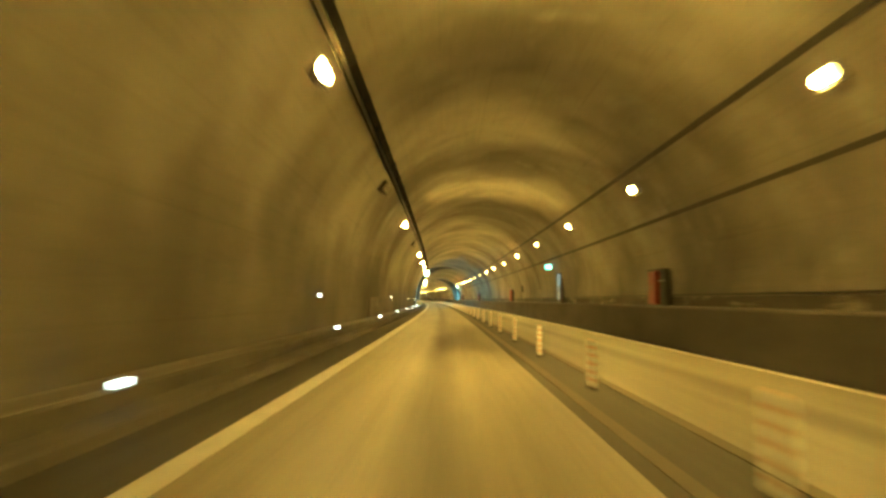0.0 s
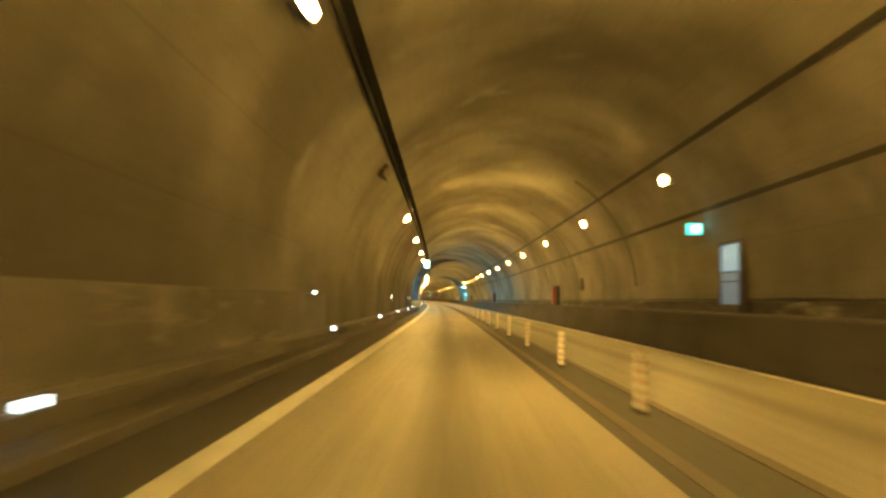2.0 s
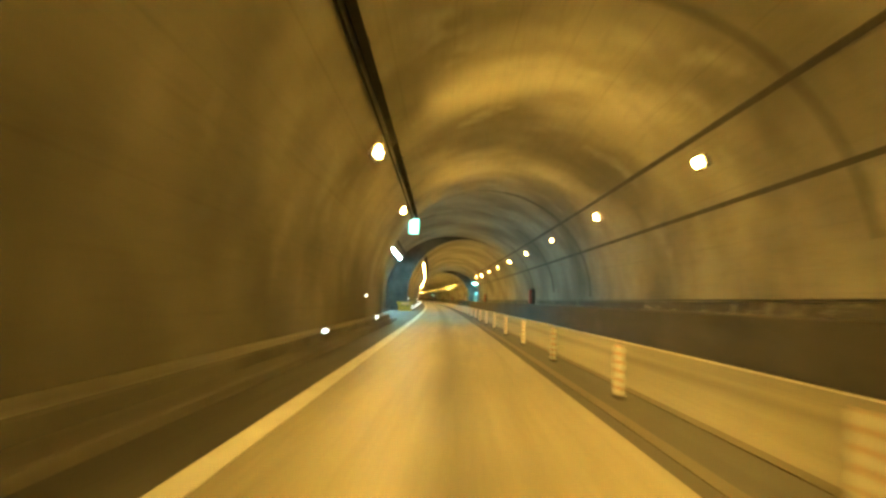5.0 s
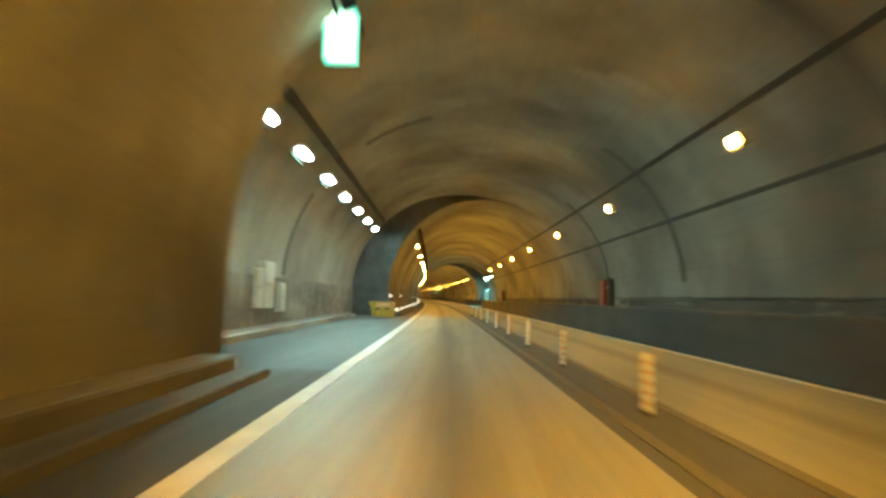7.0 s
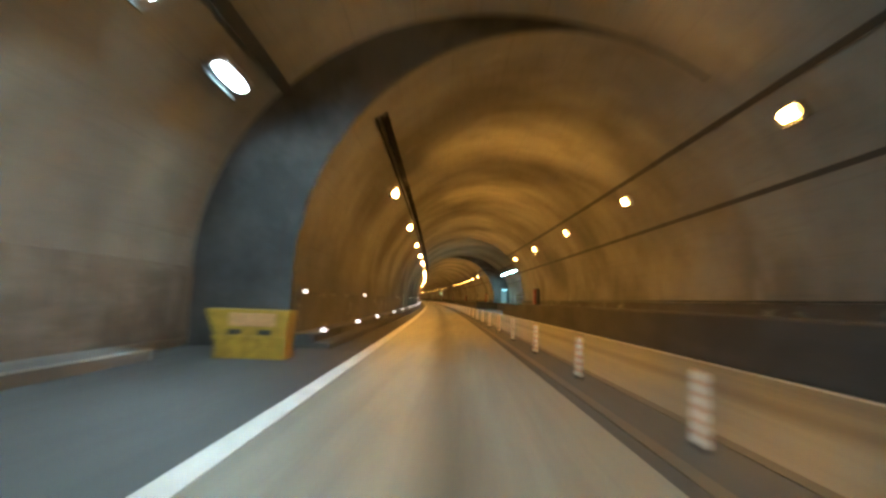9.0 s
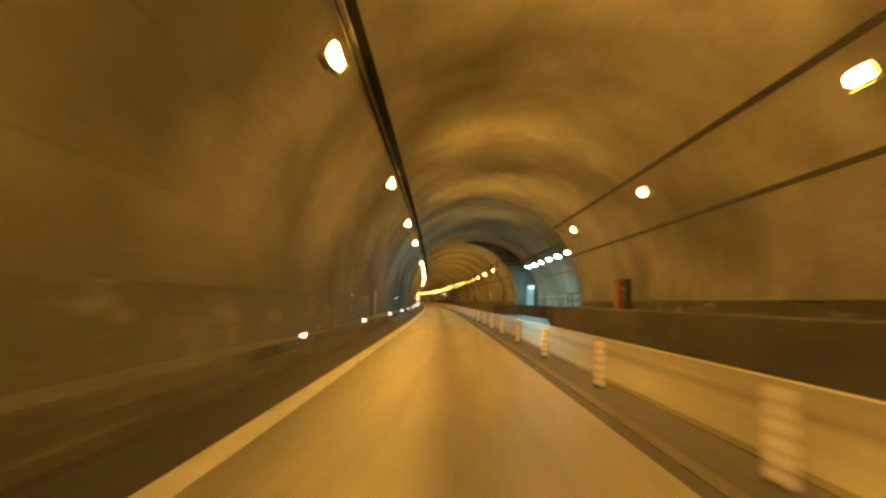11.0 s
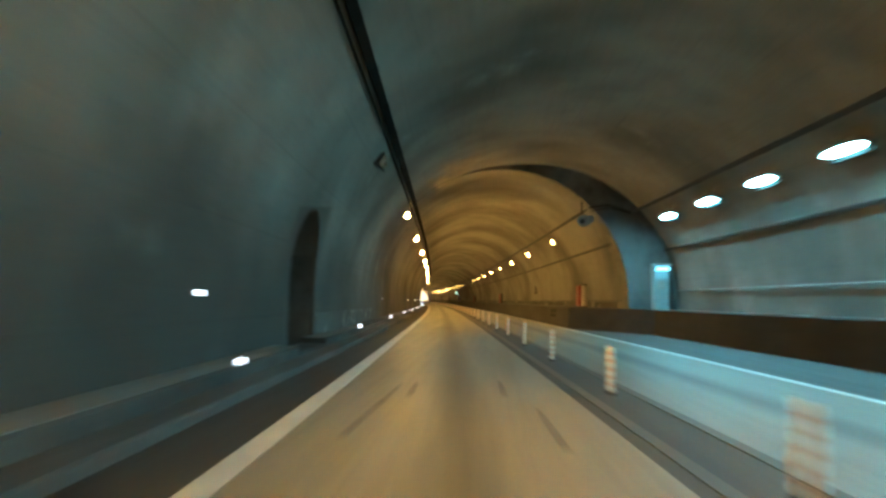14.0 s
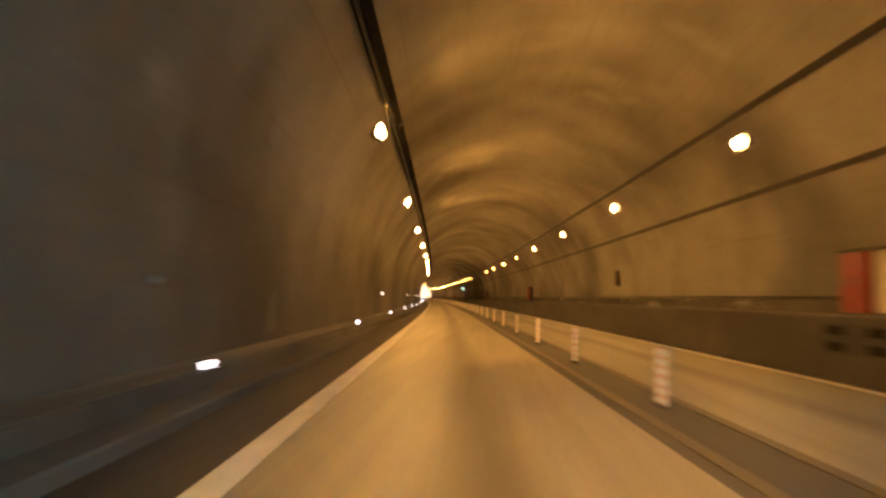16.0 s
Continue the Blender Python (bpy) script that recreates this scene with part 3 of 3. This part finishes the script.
for n in range(-6, 48):
    s = 54.28 + 12 * n
    if s > S_EXIT - 6:
        break
    if not BAY2[0] - 1 < s < BAY2[1] + 1:
        put(OUT if n in (24, 25) else LIT, turned(s, 7.2, 5.33, 0, 56, 0))
    s = 54.2 + 12 * n
    if not BAY1[0] - 1 < s < BAY1[1] + 1:
        put(OUT if n in (-3, -1, 1, 14) or 24 < n < 31 else LIT_NEW if n < 19 else LIT, turned(s, -2.21, 5.35, 0, -58, 0) @ pose(0, 0, 0, 0, 0, 180))


def led_lamp(glass, label):
    ob = holder("tube_lamp", Matrix(), label, "lamp", "cool lamps over the lay-bys")
    part("housing", box(-0.22, -0.7, -0.175, 0.22, 0.7, -0.02, 0.03), M_STEEL, ob)
    part("glass", oval(0, 0, -0.175, 0.2 if glass is M_LED_TEAL else 0.155, 0.68, 0.012), glass, ob, "glowing oval diffuser")
    side = 1 if glass is M_LED_TEAL else -1
    # Visor added, unseen on these lamps, to hold their light off the wall.
    part("visor", box(min(side * 0.222, side * 0.24), -0.7, -0.3 if side > 0 else -0.33, max(side * 0.222, side * 0.24), 0.7, -0.03, 0.004), M_TRAY, ob, "dark visor keeping lamp light off the wall")
    for y in (-0.4, 0.4):
        part("bracket", box(-0.02, y - 0.02, -0.03, 0.02, y + 0.02, 0.4), M_STEEL, ob)
    return ob


TUBE = led_lamp(M_LED, "lit cool white tube lamp in a grey housing")
TEAL = led_lamp(M_LED_TEAL, "lit teal-white tube lamp in a grey housing")
first[id(TUBE)] = first[id(TEAL)] = True
for i in range(7):
    put(TUBE, turned(124.85 + 4.03 * i, -4.17, 5.37, 0, -20, 0))
for i in range(7):
    put(TEAL, turned(206.75 + 3.995 * i, 9.28, 5.18, 0, 14, 0))


# ---- delineators ----
def delineator_post():
    ob = holder("delineator_post", Matrix(), "orange flexible post with white reflective bands", "traffic post", "posts along the centre line")
    part("base", rod(0, 0, 0.02, 0.075, 0.06, 0.04, n=16), M_DARK, ob)
    part("pole", rod(0, 0, 0.34, 0.04, 0.04, 0.62, n=16), M_ORANGE, ob)
    part("cap", rod(0, 0, 0.66, 0.042, 0.022, 0.03, n=16), M_ORANGE, ob)
    for z in (0.185, 0.51):
        part("sleeve", rod(0, 0, z, 0.047, 0.046, 0.27, n=16), M_ORANGE, ob)
    for z in (0.08, 0.185, 0.29, 0.41, 0.515, 0.62):
        part("band", rod(0, 0, z, 0.05, 0.05, 0.066, n=16), M_BAND, ob, "white reflective band")
    return ob


POST = delineator_post()
first[id(POST)] = True
for n in range(-6, 90):
    put(POST, turned(27.87 + 5 * n, 2.25, 0.0))


# Reflectors, not lamps: the lens glow stands in for returned headlight.
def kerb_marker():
    ob = holder("kerb_marker", Matrix(), "small white kerb reflector, headlight return set as glow", "road marker", "markers along the kerb")
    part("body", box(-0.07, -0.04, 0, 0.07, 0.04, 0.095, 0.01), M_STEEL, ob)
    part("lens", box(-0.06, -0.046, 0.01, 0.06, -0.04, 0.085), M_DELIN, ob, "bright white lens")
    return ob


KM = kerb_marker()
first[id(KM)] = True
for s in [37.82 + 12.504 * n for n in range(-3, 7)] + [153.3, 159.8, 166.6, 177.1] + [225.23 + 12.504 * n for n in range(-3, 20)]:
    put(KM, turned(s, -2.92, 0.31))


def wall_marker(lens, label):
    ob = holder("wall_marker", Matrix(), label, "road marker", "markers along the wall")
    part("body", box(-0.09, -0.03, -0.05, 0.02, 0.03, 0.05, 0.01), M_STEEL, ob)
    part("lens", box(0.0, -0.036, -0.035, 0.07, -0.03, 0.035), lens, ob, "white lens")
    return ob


WM, WM_DULL = wall_marker(M_DELIN, "small white wall reflector, headlight return set as glow"), wall_marker(M_DUSTY_LENS, "small dusty white reflector on the wall")
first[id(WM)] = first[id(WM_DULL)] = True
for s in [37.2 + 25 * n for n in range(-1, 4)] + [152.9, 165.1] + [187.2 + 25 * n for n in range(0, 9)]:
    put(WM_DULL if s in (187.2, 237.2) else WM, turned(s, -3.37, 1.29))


# ---- hydrant cabinets on the raised walkway ----
def hydrant(beige=False):
    ob = holder("hydrant_cabinet", Matrix(), "red fire hydrant cabinet on the walkway beside a dark recess" if not beige else "red fire hydrant cabinet beside a beige cabinet on the walkway", "hydrant cabinet", "hydrant cabinets along the wall")
    part("body", box(-0.32, -0.55, 0.04, 0.05, 0.3, 1.3, 0.02), M_RED, ob)
    part("plinth", box(-0.3, -1.22, 0.0, 0.05, 0.32, 0.05), M_DARK, ob)
    for y in (-0.54, -0.12):
        d = part("door", box(-0.345, y, 0.1, -0.318, y + 0.39, 1.24, 0.008), M_RED, ob)
        part("handle", box(-0.37, y + 0.3, 0.6, -0.344, y + 0.33, 0.78, 0.006), M_STEEL, d, "steel handle")
    part("lamp", rod(-0.35, 0.1, 1.2, 0.06, 0.04, 0.06, "x", 14), M_RED, ob, "red indicator lamp")
    part("hood", box(-0.36, -1.26, 1.3, 0.05, 0.34, 1.36, 0.01), M_DARK, ob)
    part("side_cabinet", box(-0.2, -1.2, 0.05, 0.05, -0.62, 1.3, 0.015), M_BEIGE if beige else M_DARK, ob, "beige steel cabinet" if beige else "dark recess panel")
    if not beige:
        part("grab_bar", rod(-0.235, -0.91, 0.92, 0.016, 0.016, 0.6, "y"), M_PALE, ob, "pale bar across the recess")
    return ob


H0, H1 = hydrant(), hydrant(True)
first[id(H0)] = first[id(H1)] = True
for k in range(-1, 10):
    put(H1 if k == 4 else H0, turned(43.85 + 50 * k, 8.47, 1.06))

ob = holder("duct_cover", turned(240.4, 6.08, 0.45), "four dark duct openings in the walkway face", "duct cover")
part("surround", box(-0.012, -0.85, 0.0, 0.01, 0.85, 0.5), M_FACE, ob)
for y in (-0.55, 0.5):
    for z in (0.05, 0.31):
        part("opening", box(-0.018, y - 0.2, z, -0.01, y + 0.2, z + 0.14), M_TRAY, ob, "dark opening")

# ---- lit exit door in the wall, with its sign ----
def exit_door(s):
    ob = holder("exit_door", turned(s, 8.32, 1.06), "pale lit emergency doorway above the walkway", "door", "emergency doors")
    part("jamb", box(-0.06, -0.68, 0, 0.24, -0.62, 2.12, 0.01), M_BROWN, ob, "deep brown jamb")
    part("jamb", box(-0.06, 0.62, 0, 0.24, 0.68, 2.12, 0.01), M_BROWN, ob, "deep brown jamb")
    part("lintel", box(-0.06, -0.62, 2.0, 0.1, 0.62, 2.08, 0.01), M_BROWN, ob)
    part("threshold", box(-0.06, -0.62, 0.0, 0.1, 0.62, 0.24, 0.01), M_BROWN, ob, "brown threshold")
    d = part("door_leaf", box(-0.02, -0.615, 0.25, 0.02, 0.615, 1.2, 0.01), M_DOORLIT, ob, "translucent lit glass door leaf")
    part("upper_pane", box(-0.02, -0.615, 1.203, 0.02, 0.615, 1.98, 0.01), M_DOORTOP, d, "brightly lit upper pane")
    for y in (-0.32, 0.0, 0.32):
        part("mullion", box(-0.03, y - 0.02, 0.27, -0.021, y + 0.02, 1.96), M_STEEL, d)
    for z in (0.88, 1.16):
        part("push_bar", box(-0.08, -0.5, z, -0.03, 0.5, z + 0.04, 0.01), M_DARK, d, "dark push bar")


def exit_sign(s):
    sg = holder("exit_sign", turned(s, 7.78, 3.42), "small green lit emergency sign on a wall arm", "sign", "emergency signs")
    part("case", box(-0.28, -0.07, 0.02, 0.24, 0.07, 0.4, 0.015), M_STEEL, sg)
    part("face", box(-0.26, -0.078, 0.04, 0.22, -0.07, 0.38), M_SIGN_G, sg, "green lit face")
    part("pictogram", box(-0.08, -0.082, 0.1, 0.16, -0.078, 0.33), M_SIGN, sg, "white lit panel")
    part("arm", box(0.23, -0.025, 0.18, 0.58, 0.025, 0.24), M_DARK, sg)


for s in (64.35, 400.0):
    exit_door(s)
    exit_sign(s + 1.4)

sg = holder("bay_sign", turned(120.7, -1.76, 4.85), "hanging lit sign with a white face and green rim", "sign")
part("case", box(-0.29, -0.08, 0, 0.29, 0.08, 0.88, 0.02), M_DARK, sg)
part("rim", box(-0.28, -0.088, 0.01, 0.28, -0.08, 0.87), M_SIGN_G, sg, "green lit rim")
part("face", box(-0.22, -0.094, 0.07, 0.22, -0.088, 0.81), M_SIGN, sg, "white lit face")
for x in (-0.2, 0.2):
    part("hanger", box(x - 0.02, -0.02, 0.9, x + 0.02, 0.02, 1.1 + 0.35 * (x > 0)), M_DARK, sg)


# ---- lay-by things ----
def barrier(m, w, mat, strip):
    ob = holder("crash_barrier", m, "yellow plastic crash barrier with a faded orange strip" if strip is M_PINK else "grimy olive plastic crash barrier by the walkway end", "barrier", "barriers at the lay-bys")
    bm = bmesh.new()
    prof = [(-w / 2, 0), (w / 2, 0), (w / 2, 0.42), (w / 2 + 0.06, 0.9), (-w / 2 - 0.2, 0.9), (-w / 2, 0.42)]
    lo = [bm.verts.new((x, -0.3, z)) for x, z in prof]
    hi = [bm.verts.new((x, 0.3, z)) for x, z in prof]
    bm.faces.new(lo[::-1]), bm.faces.new(hi)
    for i in range(6):
        j = (i + 1) % 6
        bm.faces.new((lo[i], lo[j], hi[j], hi[i]))
    bmesh.ops.recalc_face_normals(bm, faces=bm.faces)
    bmesh.ops.bevel(bm, geom=list(bm.edges), offset=0.02, segments=2, affect="EDGES")
    part("body", bm, mat, ob)
    part("strip", box(-w * 0.3, -0.312, 0.6, w * 0.34, -0.302, 0.84), strip, ob, "faded strip")
    for x in (-w * 0.22, w * 0.2):
        part("hole", box(x - 0.12, -0.31, 0.44, x + 0.12, -0.301, 0.54), M_DARK, ob, "dark slot")
    part("ledge", box(-w / 2 - 0.03, -0.33, 0.36, w / 2 + 0.03, -0.29, 0.42, 0.01), mat, ob)


barrier(turned(149.4, -3.5, 0), 1.32, M_BARRIER, M_PINK)
barrier(turned(204.4, 7.15, 0) @ Matrix.Diagonal((1, 1, 0.87, 1)), 0.65, M_BARRIER_OLD, M_BARRIER_OLD)

rail = holder("guard_rail", turned(205.3, 8.2, 1.06), "grimy brown steel guard rail across the walkway end", "rail")
for x in (0.0, 0.28, 1.2, 2.1):
    part("post", rod(x, 0, 0.37, 0.03, 0.03, 1.02), M_DARK, rail)
for z in (0.42, 0.87):
    part("bar", rod(1.06, 0, z, 0.026, 0.026, 2.18, "x"), M_DARK, rail)

for s, w, z0, z1 in ((129.95, 0.6, 0.76, 1.95), (131.0, 1.0, 0.74, 2.2), (132.7, 0.6, 0.6, 1.57)):
    ob = holder("wall_cabinet", turned(s, -5.6, z0), "white enamel cabinet fixed to the lay-by wall", "cabinet", "white cabinets in the lay-by")
    h = z1 - z0
    part("body", box(-0.11, -w / 2, 0, 0.13, w / 2, h, 0.02), M_PALE, ob)
    k = max(1, round(w / 0.65))
    for i in range(k):
        y0 = -w / 2 + 0.03 + i * (w - 0.06) / k
        d = part("door", box(0.128, y0 + 0.01, 0.03, 0.15, y0 + (w - 0.06) / k - 0.01, h - 0.03, 0.006), M_PALE, ob)
        part("handle", box(0.148, y0 + 0.05, h * 0.45, 0.172, y0 + 0.08, h * 0.45 + 0.14, 0.004), M_STEEL, d, "steel handle")

ob = holder("marker_board", turned(195.2, -3.28, 0.31), "pale standing marker board on the kerb", "marker board")
part("board", box(-0.05, -0.45, 0.75, 0.0, 0.45, 1.25, 0.02), M_BOARD, ob)
part("stem", box(-0.05, -0.3, 0.05, -0.01, 0.3, 0.76, 0.01), M_BOARD, ob)
part("foot", box(-0.09, -0.5, 0.0, 0.22, 0.5, 0.06, 0.02), M_BOARD, ob)

ob = holder("loudspeaker", turned(233.7, 6.22, 5.08), "grey horn loudspeaker fixed at the vault", "loudspeaker")
bm = bmesh.new()
rings = []
for r, y in ((0.27, -0.5), (0.285, -0.49), (0.18, -0.25), (0.1, -0.05), (0.085, -0.05), (0.165, -0.25), (0.255, -0.49)):
    rings.append([bm.verts.new((r * math.cos(i * math.pi / 12), y, r * math.sin(i * math.pi / 12))) for i in range(24)])
for k in range(len(rings)):
    a, b = rings[k], rings[(k + 1) % len(rings)]
    for i in range(24):
        bm.faces.new((a[i], a[(i + 1) % 24], b[(i + 1) % 24], b[i]))
bmesh.ops.recalc_face_normals(bm, faces=bm.faces)
part("horn", bm, M_HORN, ob, "flared grey horn")
part("throat", rod(0, -0.1, 0, 0.14, 0.1, 0.05, "y", 16), M_DARK, ob, "dark throat of the horn")
part("driver", rod(0, 0.06, 0, 0.12, 0.1, 0.22, "y", 16), M_DARK, ob)
part("bracket", box(-0.03, -0.03, 0.08, 0.03, 0.03, 0.95), M_DARK, ob)
part("junction_box", box(0.32, -0.16, -0.02, 0.56, 0.06, 0.3, 0.02), M_HORN, ob, "small grey junction box")

ob = holder("cable_run", turned(234.04, 0, 0), "bundle of dark cables crossing the end wall to the lay-by tray", "cable run")
for (u0, z0), (u1, z1), r in (((6.66, 5.8), (7.5, 5.95), 0.05), ((7.5, 5.95), (8.6, 5.62), 0.05), ((6.7, 5.66), (7.6, 5.82), 0.03), ((7.6, 5.82), (8.6, 5.55), 0.03)):
    bm = rod(0, 0, 0, r, r, math.dist((u0, z0), (u1, z1)) + r, "x", 10)
    bmesh.ops.transform(bm, verts=bm.verts, matrix=pose((u0 + u1) / 2, -r, (z0 + z1) / 2, 0, -math.degrees(math.atan2(z1 - z0, u1 - u0)), 0))
    part("cable", bm, M_CABLE, ob)

ob = holder("phone_booth", turned(234.07, 10.1, 1.06), "lit emergency telephone booth in the end wall", "telephone booth")
part("side", box(-0.5, -0.35, 0, -0.43, 0.02, 2.05), M_PANEL, ob)
part("side", box(0.32, -0.35, 0, 0.38, 0.02, 2.05), M_DARK, ob)
part("roof", box(-0.5, -0.38, 2.05, 0.38, 0.02, 2.13), M_PANEL, ob)
part("back", box(-0.43, -0.02, 0, 0.32, 0.02, 2.05), M_PANEL, ob)
part("lamp", box(-0.3, -0.3, 1.85, 0.25, -0.06, 1.95, 0.01), M_BOOTH, ob, "cyan lamp")
part("telephone", box(-0.2, -0.14, 0.95, 0.1, -0.021, 1.35, 0.02), M_PALE, ob, "white telephone box")

for s in (84.8, 262.7):
    ob = holder("wall_box", turned(s, 8.4, 2.0), "narrow grimy brown box fixed to the wall", "wall box", "dark boxes on the wall")
    part("body", box(-0.1, -0.2, 0, 0.12, 0.2, 0.75, 0.02), M_BROWN, ob)
    part("lid", box(-0.115, -0.18, 0.03, -0.098, 0.18, 0.72, 0.005), M_BROWN, ob)

# ---- niche in the wall ----
def niche_outline(w, foot, top):
    r = w / 2
    return [(-r, foot)] + [(-r * math.cos(math.pi * i / 14), top - r + r * math.sin(math.pi * i / 14)) for i in range(15)] + [(r, foot)]


def prism(pts, x0, x1, caps=True):
    bm = bmesh.new()
    a, b = ([bm.verts.new((x, y, z)) for y, z in pts] for x in (x0, x1))
    n = len(pts)
    for i in range(n):
        j = (i + 1) % n
        bm.faces.new((a[i], a[j], b[j], b[i]))
    bm.faces.new(a[::-1])
    if caps:
        bm.faces.new(b)
    bmesh.ops.recalc_face_normals(bm, faces=bm.faces)
    return bm


NICHE = turned(218.65, 0, 0)
me = bpy.data.meshes.new("cutter")
bm = prism(niche_outline(2.6, 0.0, 3.31), -5.6, -2.6)
bm.to_mesh(me)
bm.free()
cutter = new("cutter", me)
cutter.matrix_world = NICHE
bpy.context.view_layer.update()
for ob in [o for o in scene.objects if o.name.startswith(("lining_panel", "wall_outer"))]:
    ys = [v.co.y for v in ob.data.vertices]
    if min(ys) < 220.5 and max(ys) > 216.8:
        mod = ob.modifiers.new("opening", "BOOLEAN")
        mod.object, mod.operation, mod.solver = cutter, "DIFFERENCE", "EXACT"
        cut = bpy.data.meshes.new_from_object(ob.evaluated_get(bpy.context.evaluated_depsgraph_get()))
        ob.modifiers.clear()
        ob.data = cut
bpy.data.objects.remove(cutter)
niche = tagged(new("wall_niche"), "dark arched refuge niche in the wall", "niche", kind="structure")
niche.matrix_world = NICHE
outer = prism(niche_outline(2.8, -0.1, 3.46), -4.75, -3.55)
inner = prism(niche_outline(2.58, -0.02, 3.35), -4.6, -3.5)
for f in inner.faces:
    f.normal_flip()
tmp = bpy.data.meshes.new("tmp")
inner.to_mesh(tmp)
outer.from_mesh(tmp)
bmesh.ops.delete(outer, geom=[f for f in outer.faces if all(v.co.x > -3.56 for v in f.verts)], context="FACES_ONLY")
inner.free()
part("recess", outer, M_RISER, niche)
